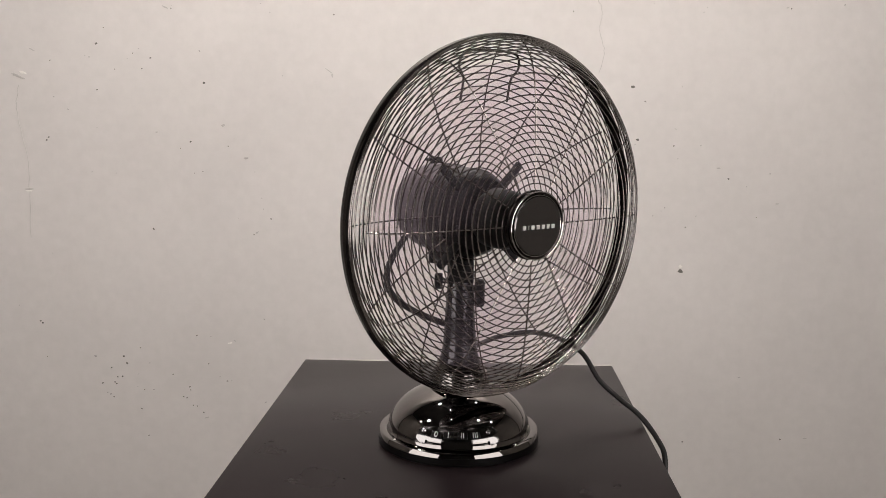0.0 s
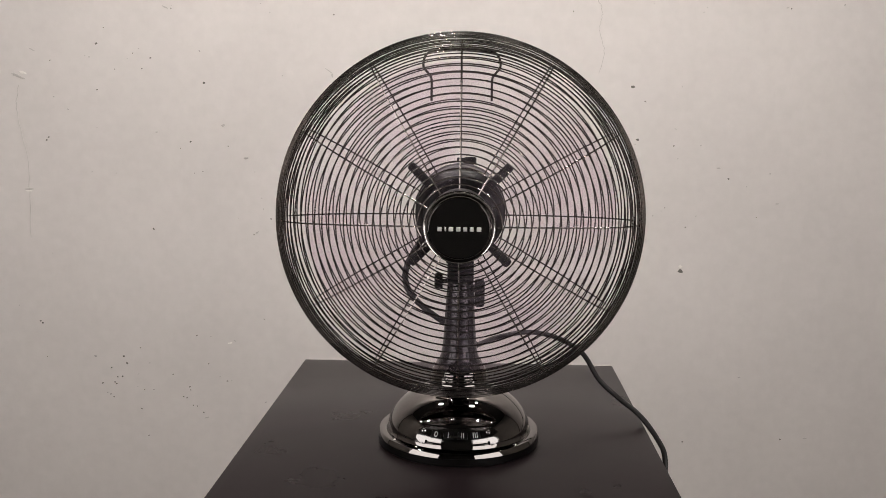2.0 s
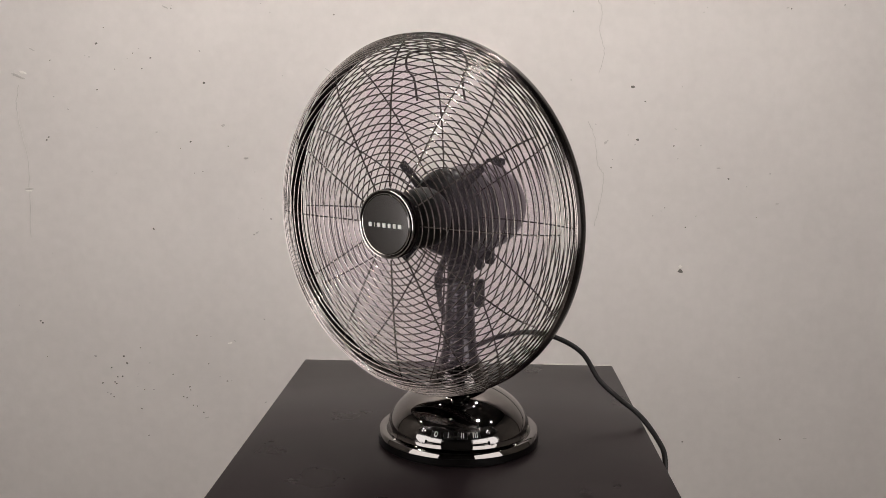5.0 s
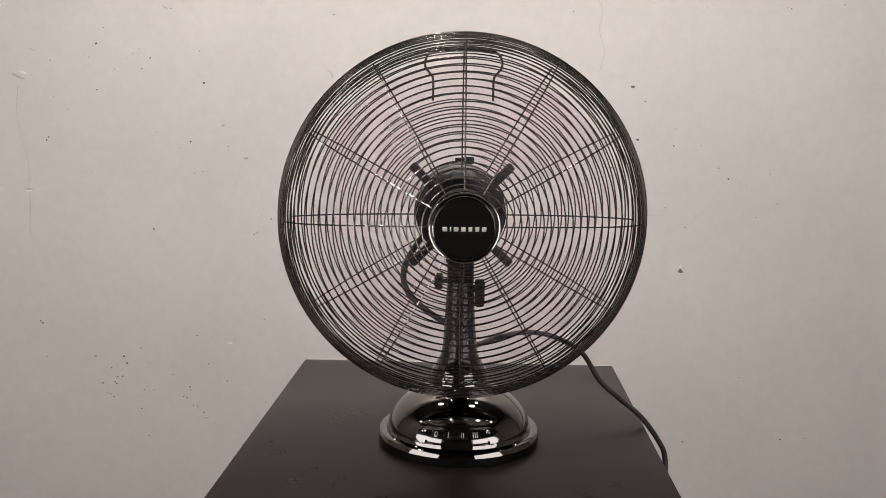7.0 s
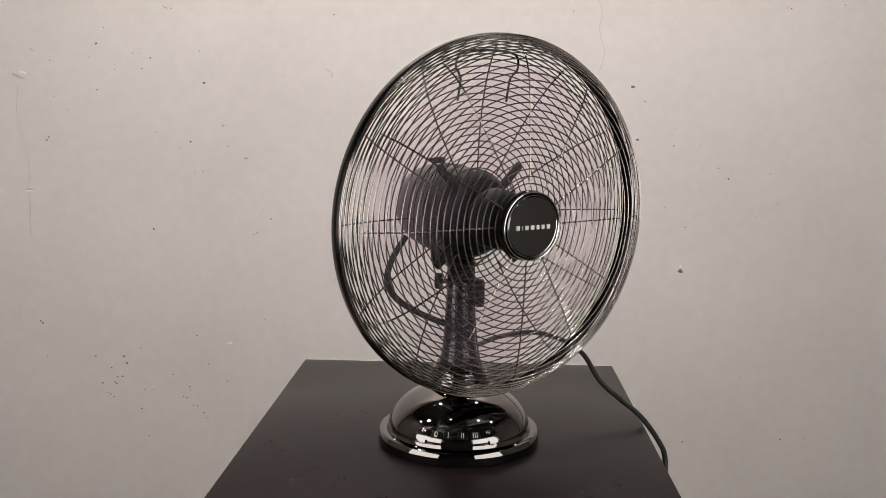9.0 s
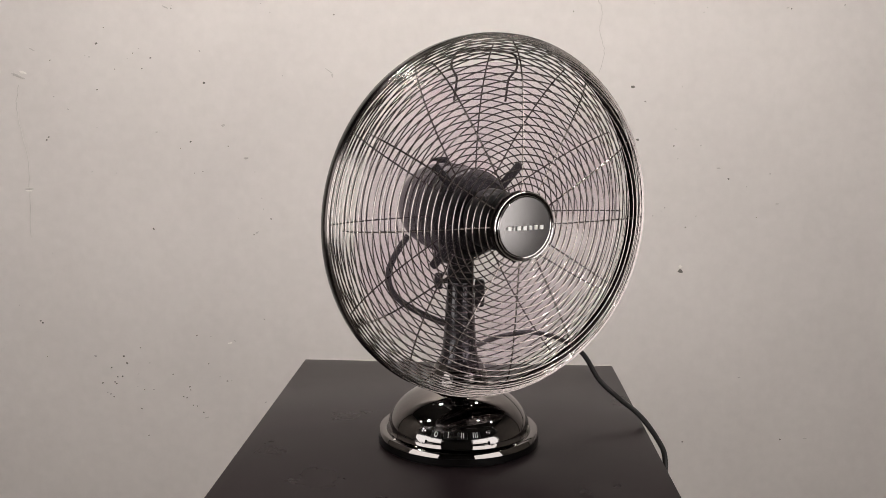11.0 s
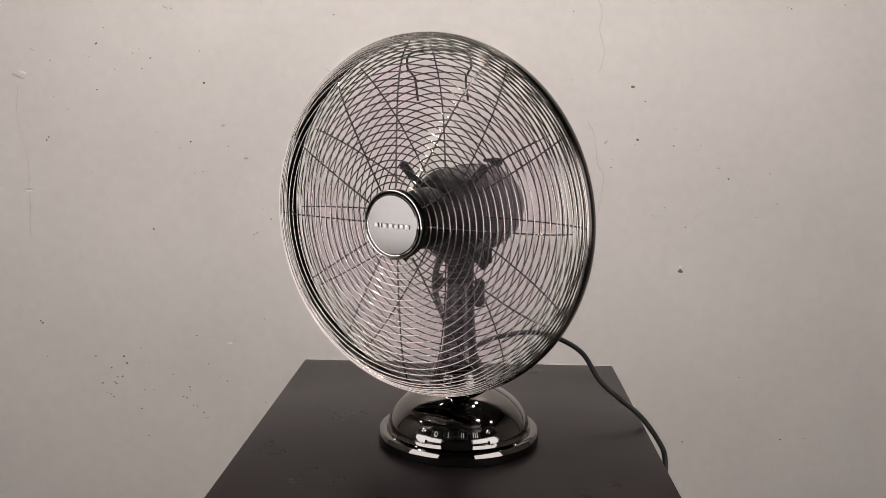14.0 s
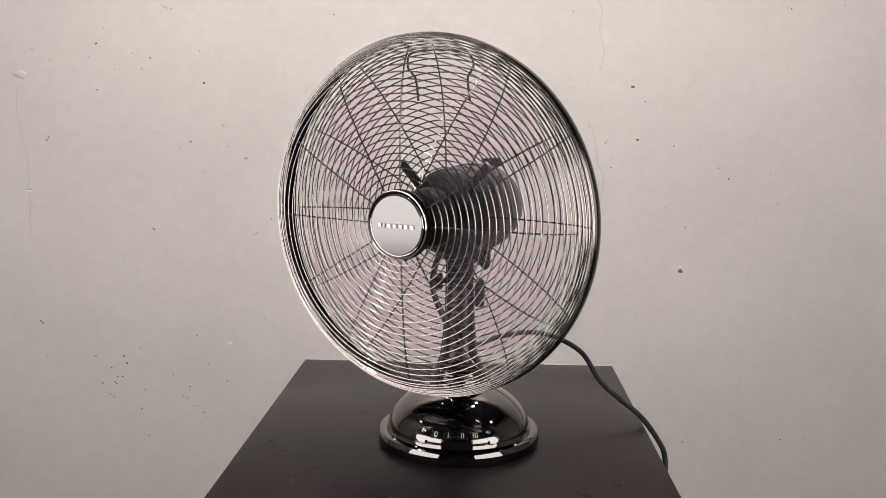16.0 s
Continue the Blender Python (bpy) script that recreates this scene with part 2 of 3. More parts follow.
def guard(fan, name, depth, r0, spoke_in, label, step):
    """One half of the wire cage: rings with spokes under them."""
    sign = 1 if depth is front_depth else -1
    if sign > 0:
        prof = [(RIM_R - 0.0015, RIM_D + 0.0002), (RIM_R + 0.0032, RIM_D + 0.0002), (RIM_R + 0.0037, RIM_D + 0.0045), (RIM_R + 0.0030, RIM_D + 0.0080), (RIM_R + 0.0010, RIM_D + 0.0098), (RIM_R - 0.0015, RIM_D + 0.0085)]
    else:
        prof = [(RIM_R - 0.0015, RIM_D - 0.0056), (RIM_R + 0.0008, RIM_D - 0.0060), (RIM_R + 0.0024, RIM_D - 0.0046), (RIM_R + 0.0030, RIM_D - 0.0020), (RIM_R + 0.0030, RIM_D - 0.0002), (RIM_R - 0.0015, RIM_D - 0.0002)]
    # rear rings and spokes get a darker metal than the front ones
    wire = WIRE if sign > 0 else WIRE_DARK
    bm = lathe(prof + [prof[0]], 128, "y")
    body = part(name, bm, RIM, fan, label)
    if sign > 0:
        for d in (0.0905, 0.0940):
            part("ring_wire", ring(0.2180, d, 0.00090), WIRE, body)
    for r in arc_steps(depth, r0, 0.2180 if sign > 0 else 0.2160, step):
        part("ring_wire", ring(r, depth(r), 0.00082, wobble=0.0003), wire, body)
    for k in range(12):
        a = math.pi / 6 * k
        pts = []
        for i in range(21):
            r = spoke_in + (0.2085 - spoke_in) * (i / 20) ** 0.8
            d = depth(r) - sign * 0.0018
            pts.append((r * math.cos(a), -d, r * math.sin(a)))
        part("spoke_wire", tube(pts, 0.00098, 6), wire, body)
    return body


def build_badge(front):
    d = 0.1498
    part("hub_plate", lathe([(0.0, d - 0.012), (0.0412, d - 0.012), (0.0412, d - 0.0090), (0.0396, d - 0.0080), (0.0400, d - 0.0030), (0.0375, d - 0.0042), (0.0, d - 0.0042)], 96, "y"), RIM, front)
    part("badge_ring", ring(0.0398, d - 0.0022, 0.0009, 96, 10), CHROME, front, "polished chrome ring round the badge")
    part("badge", lathe([(0.0, d - 0.0008), (0.0342, d - 0.0008), (0.0350, d - 0.0020), (0.0355, d - 0.0030), (0.0355, d - 0.0041), (0.0, d - 0.0041)], 96, "y"), BADGE, front, "dark mirror-polished round badge with a silver mark")
    part("badge_edge", ring(0.0359, d - 0.0022, 0.0005, 96, 6), CHROME, front)
    # the maker's mark, as a row of plain bars
    widths = (0.0050, 0.0014, 0.0050, 0.0050, 0.0042, 0.0044, 0.0050)
    x = -(sum(widths) + 6 * 0.0032) / 2
    for w in widths:
        part("badge_bar", box((w, 0.0012, 0.0050), (x + w / 2, -d - 0.0002, -0.001), 0.0004, 1), SILVER, front)
        x += w + 0.0032


def blade_mesh():
    """A broad pitched blade, thin, with a rounded tip."""
    bm = bmesh.new()
    rows, cols = 10, 11
    grid = []
    for i in range(rows):
        u = i / (rows - 1)
        r = 0.034 + 0.152 * u
        wide = radians(34 + 44 * math.sin(min(1.0, u * 1.15) * math.pi / 2) - 22 * max(0.0, u - 0.8) / 0.2)
        line = []
        for j in range(cols):
            v = j / (cols - 1) - 0.5
            a = wide * v - 0.25 * u
            depth = 0.080 + 0.03 * (0.75 - 0.35 * u) * (-2 * v) + 0.006 * (1 - 4 * v * v)
            line.append((r * math.cos(a), -depth, r * math.sin(a)))
        grid.append(line)
    front = [[bm.verts.new(p) for p in line] for line in grid]
    back = [[bm.verts.new((p[0], p[1] + 0.0012, p[2])) for p in line] for line in grid]
    for i in range(rows - 1):
        for j in range(cols - 1):
            bm.faces.new((front[i][j], front[i + 1][j], front[i + 1][j + 1], front[i][j + 1]))
            bm.faces.new((back[i][j], back[i][j + 1], back[i + 1][j + 1], back[i + 1][j]))
    loop = lambda g: [g[0][j] for j in range(cols)] + [g[i][-1] for i in range(1, rows)] + [g[-1][j] for j in range(cols - 2, -1, -1)] + [g[i][0] for i in range(rows - 2, 0, -1)]
    a, b = loop(front), loop(back)
    for i in range(len(a)):
        bm.faces.new((a[i], b[i], b[(i + 1) % len(a)], a[(i + 1) % len(a)]))
    return bm


def text_mesh(body, size, thick):
    curve = bpy.data.curves.new("mark", "FONT")
    curve.body, curve.size, curve.extrude, curve.align_x, curve.align_y = body, size, thick, "CENTER", "CENTER"
    ob = bpy.data.objects.new("mark", curve)
    me = bpy.data.meshes.new_from_object(ob)
    bpy.data.objects.remove(ob)
    return me


def dome_profile():
    """The bell-shaped base from the flange up to the neck: radius and height."""
    return [(0.0930 * math.cos(a), 0.0125 + 0.0595 * math.sin(a)) for a in (1.155 * k / 14 for k in range(15))]


def dome_radius(z):
    p = dome_profile()
    for (r0, z0), (r1, z1) in zip(p, p[1:]):
        if z0 <= z <= z1:
            return r0 + (r1 - r0) * (z - z0) / (z1 - z0)
    return p[0][0]


# the rubber ring under the base
FOOT = 0.006


def build_base(fan):
    base = part("base", lathe([(0.0, 0.0046), (0.1050, 0.0046), (0.1064, 0.0052), (0.1048, 0.0108), (0.1040, 0.0116), (0.0985, 0.0124), (0.0955, 0.0122), (0.0940, 0.0112), *dome_profile(), (0.0, 0.0676)], 128), BLACK_NICKEL, fan,
                "round bell-shaped base in polished black nickel")
    part("rubber_foot", lathe([(0.0, -FOOT), (0.1040, -FOOT), (0.1056, -FOOT + 0.0012), (0.1061, 0.0), (0.1061, 0.0048), (0.0, 0.0048)], 128), FOOT_RUBBER, base, "black rubber ring under the base")
    for a in (-145.0, -45.7, 45.0, 135.0):
        c, s = math.cos(radians(a)), math.sin(radians(a))
        bm = lathe([(0.0, 0.0028), (0.0014, 0.0026), (0.0024, 0.0014), (0.0026, 0.0)], 16)
        screw = part("flange_screw", bm, CHROME, base)
        screw.matrix_basis = pose(0.0992 * c, 0.0992 * s, 0.0108)
    # curved control plate on the front of the bell
    bm = bmesh.new()
    cols, rows = 92, 6
    def skin(a, z, lift):
        r = dome_radius(z) + lift - 0.20 * max(0.0, z - 0.0235) * (lift > 0)
        return Vector((r * math.sin(a), -r * math.cos(a), z))
    grids = []
    for lift in (0.0036, -0.003):
        g = []
        for i in range(cols + 1):
            a = -0.60 + 1.15 * i / cols
            edge = min(i, cols - i) / 11.0
            inset = 0.0055 * (1 - min(1.0, edge)) ** 2
            low = 0.0165 if a < -0.47 or a > 0.41 else 0.0222
            high = 0.0372 - inset
            low = low + inset
            g.append([bm.verts.new(skin(a, low + (high - low) * j / rows, lift)) for j in range(rows + 1)])
        grids.append(g)
    f, b = grids
    for i in range(cols):
        for j in range(rows):
            bm.faces.new((f[i][j], f[i + 1][j], f[i + 1][j + 1], f[i][j + 1]))
        bm.faces.new((f[i][rows], f[i + 1][rows], b[i + 1][rows], b[i][rows]))
        bm.faces.new((f[i][0], b[i][0], b[i + 1][0], f[i + 1][0]))
    for i in (0, cols):
        for j in range(rows):
            bm.faces.new((f[i][j], f[i][j + 1], b[i][j + 1], b[i][j]))
    plate = part("control_plate", bm, CHROME_DARK, base, "curved chrome plate with four speed buttons")
    marks = (("0", -0.325), ("I", -0.155), ("II", 0.035), ("III", 0.210))
    for word, a in marks:
        m = pose(0, 0, 0, 0, 0, math.degrees(a)) @ Matrix.Translation(skin(0, 0.0295, 0.0036)) @ pose(0, 0, 0, 53)
        button = part("button", box((0.0125, 0.0092, 0.0026), (0, 0, -0.0010), 0.0006, 2), FOOT_RUBBER, base)
        button.matrix_basis = m
        me = text_mesh(word, 0.0100, 0.0002)
        me.materials.append(SILVER)
        text = new("button_mark", me)
        text.parent, text.matrix_basis = base, m @ Matrix.Translation((0, 0, 0.0005))
    # the raised bar that joins the first two speed marks
    bar = part("mark_bar", box((0.0130, 0.0034, 0.0010), (0, 0, 0), 0.0003, 1), CHROME, base)
    bar.matrix_basis = pose(0, 0, 0, 0, 0, math.degrees(-0.062)) @ Matrix.Translation(skin(0, 0.0285, 0.0036)) @ pose(0, 0, 0, 53)
    for a in (-0.52, 0.405):
        screw = part("plate_screw", lathe([(0.0, 0.0022), (0.0022, 0.0018), (0.0032, 0.0)], 16), CHROME, base)
        screw.matrix_basis = pose(0, 0, 0, 0, 0, math.degrees(a)) @ Matrix.Translation(skin(0, 0.0320, 0.0034)) @ pose(0, 0, 0, 53)
    return base


def build_neck(fan):
    neck = part("neck", lathe([(0.0, 0.099), (0.0290, 0.099), (0.0264, 0.104), (0.0242, 0.110), (0.0227, 0.118), (0.0214, 0.131), (0.0202, 0.150), (0.0190, 0.172), (0.0172, 0.200), (0.0160, 0.206), (0.0, 0.207)], 48), ENAMEL, fan,
                "tapered glossy black neck")
    part("neck_collar", lathe([(0.0, 0.062), (0.0395, 0.062), (0.0392, 0.070), (0.0382, 0.079), (0.0360, 0.087), (0.0326, 0.094), (0.0292, 0.1005), (0.0, 0.1005)], 64), BLACK_NICKEL, fan)
    # fork and tilt joint
    part("fork", box((0.034, 0.028, 0.034), (0, 0.002, 0.2195), 0.004, 3), MOTOR, fan)
    bm = lathe([(0.0, 0.0), (0.0098, 0.0), (0.0108, 0.0015), (0.0108, 0.0085), (0.0092, 0.0105), (0.0, 0.0108)], 10)
    knob = part("tilt_knob", bm, PLASTIC, fan)
    knob.matrix_basis = pose(-0.0230, -0.002, 0.2065, 0, -90, 0)
    part("knob_bolt", tube([(-0.026, -0.002, 0.2065), (-0.013, -0.002, 0.2065)], 0.0032, 12), CHROME, fan)
    bm = box((0.013, 0.017, 0.036), (0.0250, -0.004, 0.1918), 0.004, 3)
    part("clamp_lever", bm, PLASTIC, fan)
    part("knob_bolt", tube([(0.024, -0.004, 0.1975), (0.014, -0.004, 0.1975)], 0.004, 12), CHROME, fan)
    return neck


def build_motor(fan):
    prof = [(0.0, 0.062), (0.014, 0.062), (0.014, 0.050), (0.034, 0.050), (0.046, 0.047), (0.052, 0.040), (0.0545, 0.030), (0.0565, 0.028), (0.0565, 0.006), (0.0550, 0.004), (0.0550, -0.006), (0.0, -0.006)]
    motor = part("motor_housing", lathe(prof, 72, "y"), MOTOR, fan, "rounded black enamel motor housing")
    part("motor_cover", lathe([(0.0, -0.004), (0.0560, -0.004), (0.0572, -0.006), (0.0572, -0.052), (0.0555, -0.064), (0.051, -0.078), (0.043, -0.090), (0.030, -0.099), (0.014, -0.103), (0.0, -0.104)], 72, "y"), COVER, motor, "dark grey rounded motor cover")
    for k in range(4):
        a = math.pi / 4 + math.pi / 2 * k
        bm = box((0.044, 0.007, 0.0115), (0.066, -0.041, 0), 0.0032, 3, m=Matrix.Rotation(-a, 4, "Y"))
        part("guard_bracket", bm, PLASTIC, motor)
    for k in range(4):
        a = math.pi / 2 * k + 0.3
        part("motor_screw", tube([(0.043 * math.cos(a), -0.0455, 0.043 * math.sin(a)), (0.043 * math.cos(a), -0.0500, 0.043 * math.sin(a))], 0.0028, 10), MOTOR, motor)
    for k in range(14):
        a = 2 * math.pi * k / 14
        slot = box((0.0022, 0.020, 0.0050), (0.0570, 0.028, 0), 0.0006, 1, m=Matrix.Rotation(-a, 4, "Y"))
        part("vent_rib", slot, COVER, motor)
    part("swing_knob", lathe([(0.0, 0.019), (0.0075, 0.019), (0.0085, 0.017), (0.0085, 0.011), (0.0048, 0.009), (0.0042, 0.0), (0.0, 0.0)], 20), PLASTIC, motor).matrix_basis = pose(0.012, 0.070, 0.0445, -8)
    part("swing_lever", box((0.014, 0.006, 0.0045), (0.001, 0.070, 0.0605), 0.0012, 2), PLASTIC, motor)
    part("gear_box", box((0.036, 0.046, 0.026), (0, 0.010, -0.057), 0.006, 3), MOTOR, motor)
    part("swing_arm", box((0.012, 0.010, 0.030), (0.004, 0.062, -0.064), 0.003, 2, m=Matrix()), MOTOR, motor)
    part("vent_ring", ring(0.0578, -0.020, 0.0012, 72, 6), COVER, motor)
    part("vent_ring", ring(0.0575, -0.034, 0.0012, 72, 6), COVER, motor)
    return motor


def build_handle(rear):
    half = [(0.0365, 0.140), (0.0365, 0.165), (0.040, 0.172), (0.046, 0.1805), (0.044, 0.192), (0.036, 0.198), (0.017, 0.2005)]
    pts = [(-x, z) for x, z in half] + [(0.0, 0.201)] + [(x, z) for x, z in half[::-1]]
    pts = [(x, -0.040 - 0.012 * max(0.0, (z - 0.139) / 0.06), z) for x, z in pts]
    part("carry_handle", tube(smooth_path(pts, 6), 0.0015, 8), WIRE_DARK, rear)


def build_fan():
    fan = tagged(new("desk_fan"), "oscillating desk fan in polished black nickel, running, on a black table", "desk fan")
    fan.location = (0.0, 0.0, TABLE_Z)
    build_base(fan)
    build_neck(fan)
    front = guard(fan, "front_guard", front_depth, 0.0485, 0.043, "domed wire front guard of black nickel rings", 0.0083)
    build_badge(front)
    rear = guard(fan, "rear_guard", rear_depth, 0.058, 0.056, "domed wire rear guard of dark metal rings", 0.0083)
    build_handle(rear)
    motor = build_motor(fan)
    hub = part("blade_hub", lathe([(0.0, 0.108), (0.020, 0.107), (0.030, 0.103), (0.036, 0.094), (0.037, 0.072), (0.034, 0.066), (0.0, 0.066)], 48, "y"), PLASTIC, fan)
    blades = []
    first = part("blade", blade_mesh(), BLADE, fan, "fan blade made see-through to give the haze of its spin")
    blades.append(first)
    for _ in range(3):
        ob = first.copy()
        scene.collection.objects.link(ob)
        blades.append(ob)
    return fan, [front, rear, motor, hub], blades


# ---------------------------------------------------------------- cords
def build_power_cord():
    z = TABLE_Z
    pts = [(0.012, 0.026, 0.113), (0.0275, 0.06, 0.107), (0.0568, 0.12, 0.1028), (0.1035, 0.14, 0.1060), (0.1452, 0.14, 0.0980), (0.1817, 0.13, 0.0780), (0.2043, 0.11, 0.0441), (0.2299, 0.09, 0.0228),
           (0.2560, 0.065, 0.0050), (0.2778, 0.045, -0.0232), (0.2845, 0.030, -0.0435), (0.2820, 0.018, -0.085), (0.2800, 0.010, -0.20), (0.2800, 0.030, -0.45), (0.2900, 0.080, -0.70), (0.32, 0.20, -0.7455), (0.50, 0.55, -0.7455), (0.75, 0.9, -0.7455)]
    cord = part("power_cord", tube(smooth_path([(x, y, h + z) for x, y, h in pts], 10), 0.0037, 12), RUBBER)
    sleeve = tube([(0.0150, 0.030, z + 0.1120), (0.0210, 0.045, z + 0.1098)], 0.0062, 14)
    part("cord_sleeve", sleeve, PLASTIC, cord, "short moulded cord sleeve")
    return tagged(cord, "thick black rubber power cord draped over the table edge", "power cord")


CORD_PIECES = 14


def cord_point(t, u):
    """The lead from the turning motor down to the neck, in the fan's space."""
    a = head(t) @ Vector((-0.046, 0.058, -0.040))
    b = head(t) @ Vector((-0.096, 0.066, -0.104))
    c = pose(0, 0, 0, 0, 0, swing(t)) @ Vector((-0.078, 0.050, 0.176))
    d = Vector((-0.016, 0.010, 0.146))
    return a * (1 - u) ** 3 + 3 * b * u * (1 - u) ** 2 + 3 * c * u * u * (1 - u) + d * u ** 3


def build_motor_lead(fan):
    pieces = []
    for k in range(CORD_PIECES):
        bm = tube([(0, 0, -0.0100), (0, 0, -0.0085), (0, 0, 0.0085), (0, 0, 0.0100)], 0.0042, 12)
        pieces.append(part("motor_lead", bm, RUBBER, fan))
    return pieces


# ---------------------------------------------------------------- studio lamps
def build_softbox(x, y, z, w, h, towards):
    thing = tagged(new("softbox"), "large glowing white studio softbox on a black stand", "studio light", "studio softboxes")
    thing.matrix_basis = Matrix.Translation((x, y, 0)) @ pose(0, 0, 0, 0, 0, math.degrees(math.atan2(towards[1] - y, towards[0] - x)) - 90)
    part("diffuser", box((w, 0.01, h), (0, 0.0, z), 0.003, 1), SOFTBOX_GLOW, thing, "glowing white cloth diffuser")
    bm = bmesh.new()
    fr = [bm.verts.new((sx * (w / 2 + 0.01), 0.012, z + sz * (h / 2 + 0.01))) for sx, sz in ((-1, -1), (1, -1), (1, 1), (-1, 1))]
    ba = [bm.verts.new((sx * 0.1, -0.35, z + sz * 0.1)) for sx, sz in ((-1, -1), (1, -1), (1, 1), (-1, 1))]
    for i in range(4):
        bm.faces.new((fr[i], fr[(i + 1) % 4], ba[(i + 1) % 4], ba[i]))
    bm.faces.new(ba)
    part("hood", bm, PLASTIC, thing, smooth=False)
    part("stand_pole", tube([(0, -0.40, 0.02), (0, -0.40, z + 0.1)], 0.014, 12), PLASTIC, thing)
    part("lamp_head", box((0.14, 0.16, 0.14), (0, -0.42, z), 0.01, 2), PLASTIC, thing)
    for k in range(3):
        a = 2 * math.pi * k / 3 + 0.5
        part("stand_leg", tube([(0, -0.40, 0.30), (0.32 * math.cos(a), -0.40 + 0.32 * math.sin(a), 0.012)], 0.011, 8), PLASTIC, thing)
    return thing


def build_downlights():
    for x, y, s in DOWNLIGHTS:
        thing = tagged(new("downlight"), "small round glowing spotlight on the ceiling", "ceiling light", "ceiling spotlights")
        thing.location = (x, y, 2.80)
        part("can", lathe([(0.0, 0.0), (s + 0.02, 0.0), (s + 0.02, -0.09), (s + 0.004, -0.09), (s + 0.002, -0.075), (0.0, -0.075)], 32), PLASTIC, thing)
        part("lens", lathe([(0.0, -0.082), (s, -0.082), (s, -0.078), (0.0, -0.078)], 24), LAMP_GLOW, thing, "glowing round lens")


DOWNLIGHTS = [(-2.25, -0.28, 0.05), (-1.52, -0.44, 0.08), (-0.35, -0.63, 0.05), (0.88, -0.59, 0.08), (1.77, -0.45, 0.05),
              (-0.56, 0.72, 0.076), (-0.22, 0.17, 0.05), (0.0, 0.66, 0.060), (0.45, 0.52, 0.070), (0.58, 0.86, 0.042)]
CHROME_DARK = material("plate_chrome", (0.19, 0.182, 0.178), 0.1, metal=1.0, vary=0.05, scale=40)
# marks on the wall: across, over the tabletop, half sizes
PIT_LIST = [(0.439, 0.496, 0.0056), (0.456, 0.368, 0.0042), (0.577, 0.039, 0.0063), (-0.838, -0.197, 0.0035), (-0.83, -0.215, 0.0035), (-0.871, -0.227, 0.0028), (-0.856, -0.251, 0.0031), (-0.843, -0.25, 0.0028), (-0.863, -0.265, 0.0028), (-0.859, -0.269, 0.0025), (-0.867, -0.304, 0.0025), (-0.794, -0.174, 0.0025), (-0.671, -0.276, 0.0025), (-0.669, -0.284, 0.0023), (-0.688, -0.302, 0.0023), (-0.679, -0.305, 0.0021), (-0.637, -0.344, 0.0028), (-1.046, -0.106, 0.0035), (-1.041, -0.111, 0.0028), (-1.002, 0.359, 0.0034), (-1.007, 0.352, 0.0028), (-0.75, 0.133, 0.0035), (-0.614, 0.495, 0.0035), (-0.877, 0.476, 0.0025), (-0.623, 0.572, 0.0023), (-0.874, 0.587, 0.0035), (0.856, -0.401, 0.0028), (0.584, 0.15, 0.0023), (0.603, -0.41, 0.0028)]
SCUFF_LIST = [(-1.069, 0.507, 0.0197, 0.0034, -0.4), (-1.079, 0.511, 0.0042, 0.0045, 0), (-1.032, 0.571, 0.0099, 0.0018, -0.5), (-0.307, 0.527, 0.0127, 0.0014, -0.6), (-0.299, 0.517, 0.0028, 0.0056, 0.3), (0.378, 0.361, 0.007, 0.0034, 0.6), (0.741, -0.236, 0.0042, 0.0023, 0), (0.92, -0.397, 0.0056, 0.0023, 0), (0.811, 0.212, 0.0056, 0.0023, 0), (0.66, 0.299, 0.007, 0.0023, 0), (-0.628, -0.357, 0.0084, 0.0023, 0.3), (-0.734, 0.374, 0.0042, 0.0023, 0), (-0.514, 0.312, 0.0056, 0.0034, 0), (-0.49, 0.126, 0.0056, 0.0023, 0.6), (-1.057, 0.23, 0.0127, 0.0023, 0), (0.807, 0.689, 0.0042, 0.0023, 0), (-0.569, 0.392, 0.0056, 0.0034, 0.2), (-0.703, 0.675, 0.0099, 0.0023, -0.4)]
SPECKS_HIGH = [(-0.688, 0.679), (-0.689, 0.672), (-0.471, 0.686), (-0.449, 0.665), (-0.294, 0.662), (-0.855, 0.625), (-0.989, 0.546), (-0.903, 0.558), (-0.893, 0.555), (-0.743, 0.554), (-0.771, 0.576), (-0.786, 0.565), (-0.8, 0.552), (-0.832, 0.526), (-0.765, 0.528), (-0.421, 0.514), (-0.951, 0.428), (-0.984, 0.458), (-0.881, 0.384), (-0.651, 0.351), (-0.676, 0.335), (-0.558, 0.341)]
SPECKS_LOW = [(-0.493, 0.278), (-0.898, 0.275), (-0.644, 0.274), (-0.622, 0.278), (-0.838, 0.272), (-0.477, 0.213), (-0.473, 0.185), (-0.454, 0.161), (-0.537, 0.162), (-0.498, 0.121), (-1.007, 0.069), (-1.098, -0.066), (-0.91, -0.197), (-0.895, -0.268), (-0.805, -0.276), (-0.592, -0.248), (-0.574, -0.259), (-0.563, -0.258), (-0.621, -0.214), (-0.476, -0.096), (-0.552, -0.153), (-0.649, -0.14), (-0.613, -0.143), (-0.781, -0.407), (-0.797, -0.335), (-0.476, -0.315), (-0.883, -0.293), (-0.875, -0.297), (-0.788, -0.284), (-0.764, -0.284), (-0.663, -0.325), (-0.653, -0.327), (-1.033, -0.199), (-0.713, -0.243), (-0.802, -0.243), (-0.772, -0.214)]
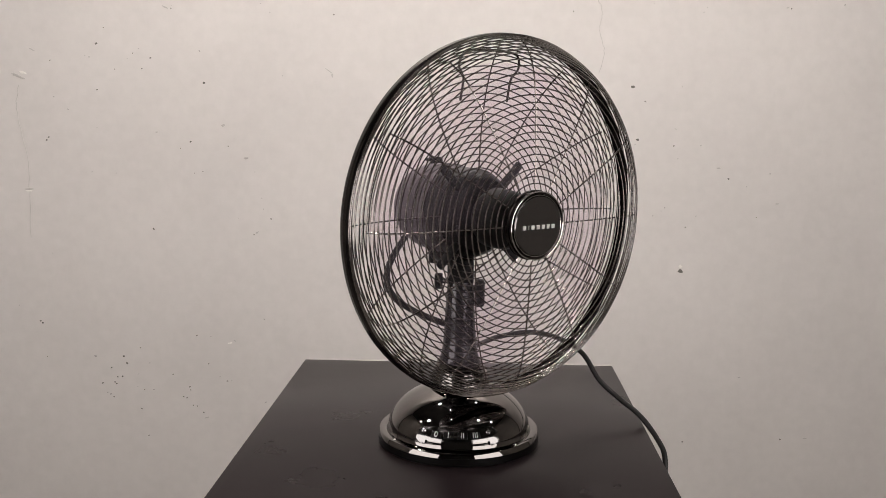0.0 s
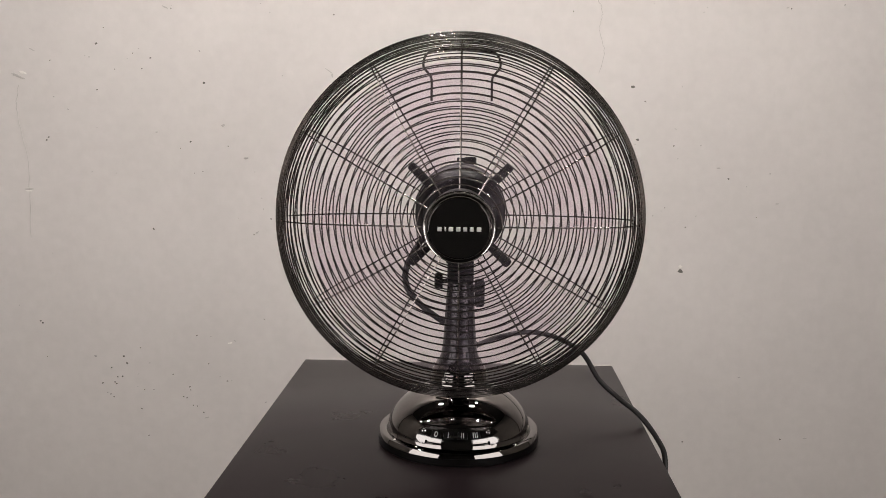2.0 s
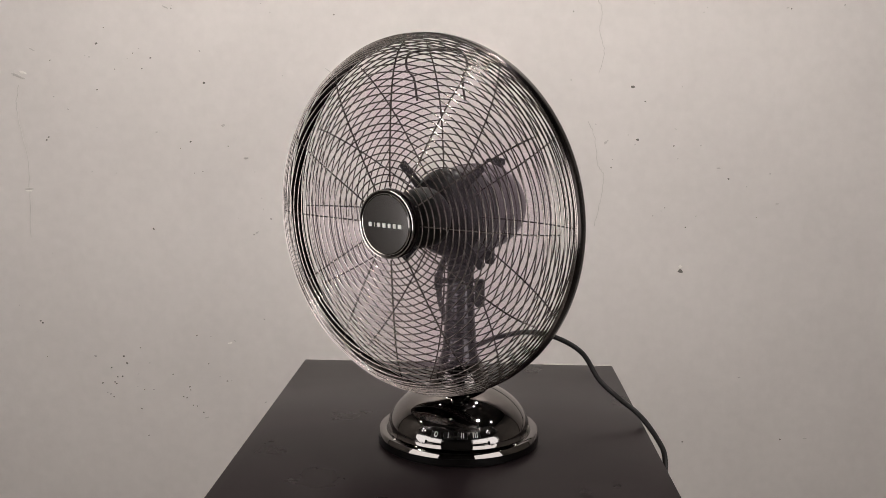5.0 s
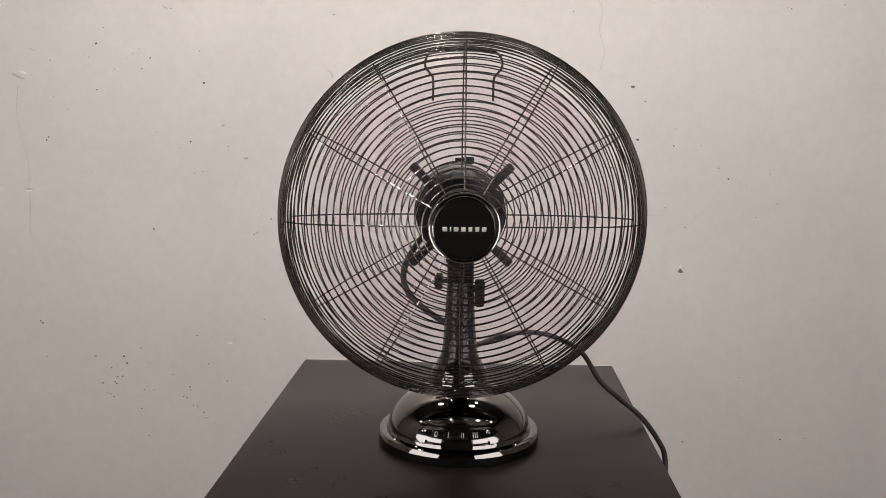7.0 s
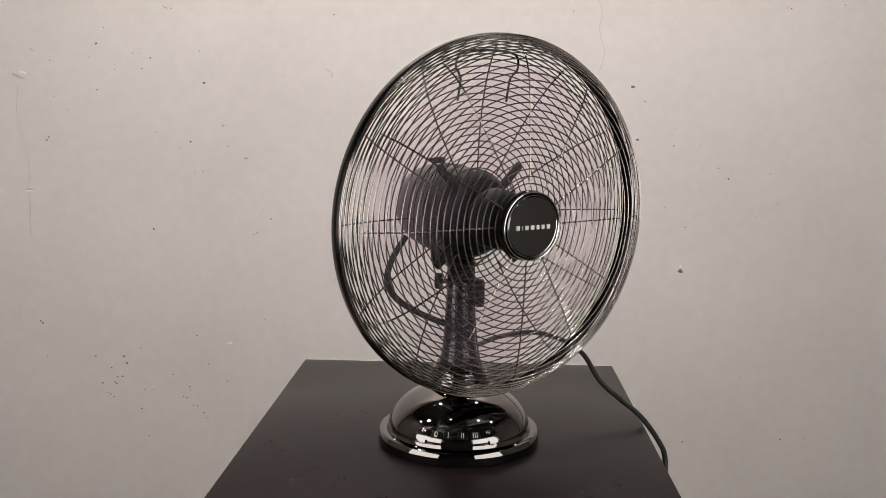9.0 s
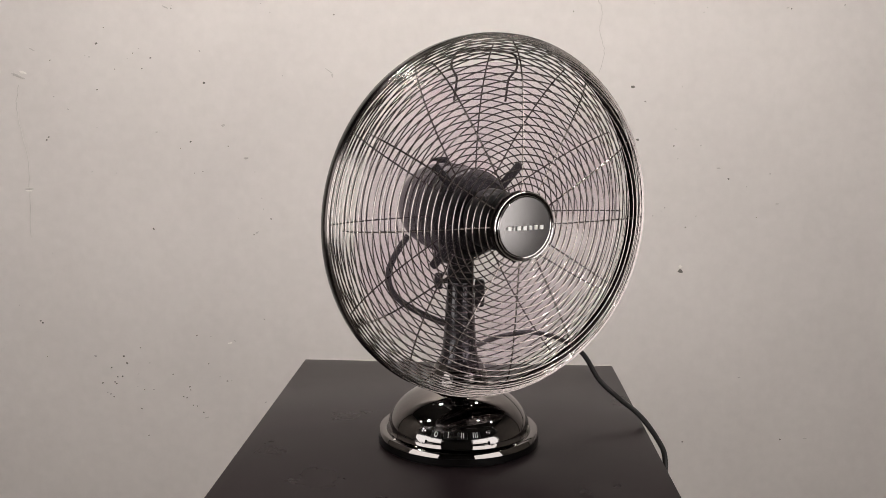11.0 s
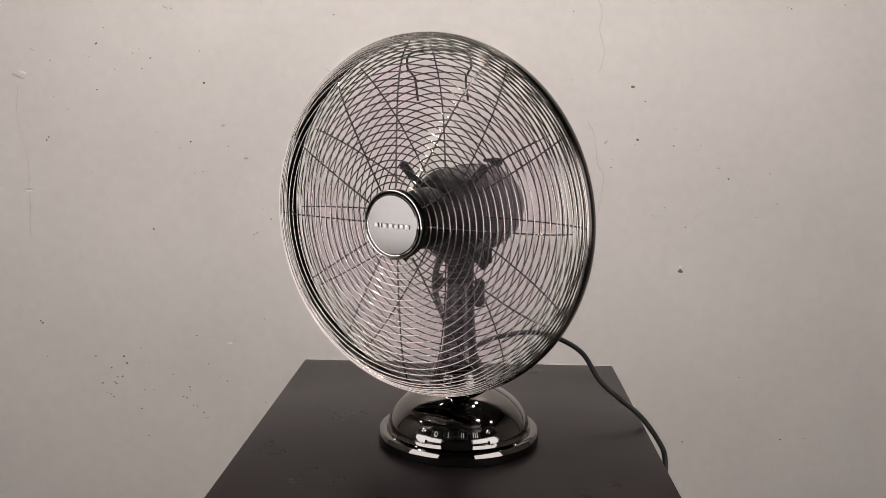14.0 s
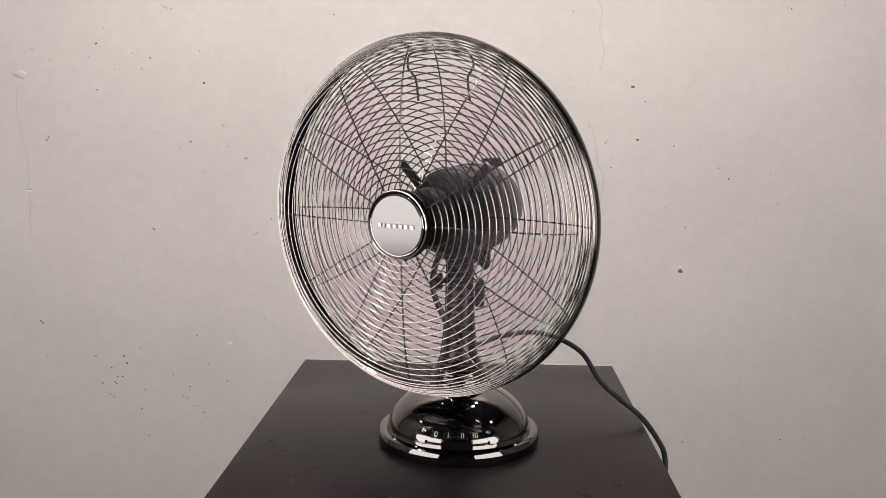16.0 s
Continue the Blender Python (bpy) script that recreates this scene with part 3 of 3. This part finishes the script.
SPECKS_FAR = [(0.483, 0.696), (0.288, 0.675), (0.612, 0.688), (0.604, 0.676), (0.816, 0.687), (0.945, 0.697), (0.287, 0.511), (0.56, 0.498), (0.471, 0.461), (0.351, 0.405), (0.548, 0.395), (0.45, 0.356), (0.432, 0.379), (0.396, 0.318), (0.393, 0.298), (0.557, 0.322), (0.613, 0.355), (0.546, 0.353), (0.732, 0.254), (0.789, 0.287), (0.761, 0.177), (0.53, 0.199), (0.521, 0.191), (0.501, 0.179), (0.609, 0.179), (0.686, 0.273)]
PALE_LIST = [(0.576, 0.051, 0.0056, 0.0045, 0), (-1.058, 0.516, 0.0127, 0.0034, -0.3), (-0.564, -0.159, 0.0084, 0.0023, 0.2), (-1.057, 0.225, 0.0099, 0.0018, 0)]
CRACKS = [[(0.347, 0.703), (0.358, 0.674), (0.353, 0.636), (0.365, 0.582), (0.354, 0.528)], [(0.331, 0.411), (0.348, 0.377), (0.359, 0.307), (0.374, 0.28), (0.37, 0.23), (0.356, 0.152)], [(-1.07, 0.486), (-1.077, 0.418), (-1.058, 0.307), (-1.056, 0.237), (-1.059, 0.109)]]

wall = build_room()
build_table()
fan, head_parts, blades = build_fan()
build_power_cord()
lead = build_motor_lead(fan)
build_softbox(-1.096, -0.983, TABLE_Z + 0.44, 1.135, 0.90, (-0.05, -0.13))
build_softbox(0.953, -1.133, TABLE_Z + 0.44, 1.036, 0.90, (0.05, -0.13))
build_downlights()
build_wall_marks(wall)


def motions():
    """The head sweeps to and fro, the blades spin with it, the lead follows."""
    for ob in head_parts:
        walk(ob, [(t, head(t)) for t in (k / 10 for k in range(161))])
    # the blades turn 88 degrees in each thirtieth of a second
    for k, ob in enumerate(blades):
        walk(ob, [(i / 30, head(i / 30) @ pose(0, 0, 0, 0, 90 * k + 88.0 * i, 0)) for i in range(481)])
    for k, ob in enumerate(lead):
        rows = []
        for i in range(33):
            t = i / 2
            a, b = cord_point(t, k / CORD_PIECES), cord_point(t, (k + 1) / CORD_PIECES)
            rows.append((t, Matrix.Translation((a + b) / 2) @ (b - a).to_track_quat("Z", "Y").to_matrix().to_4x4()))
        walk(ob, rows)


motions()
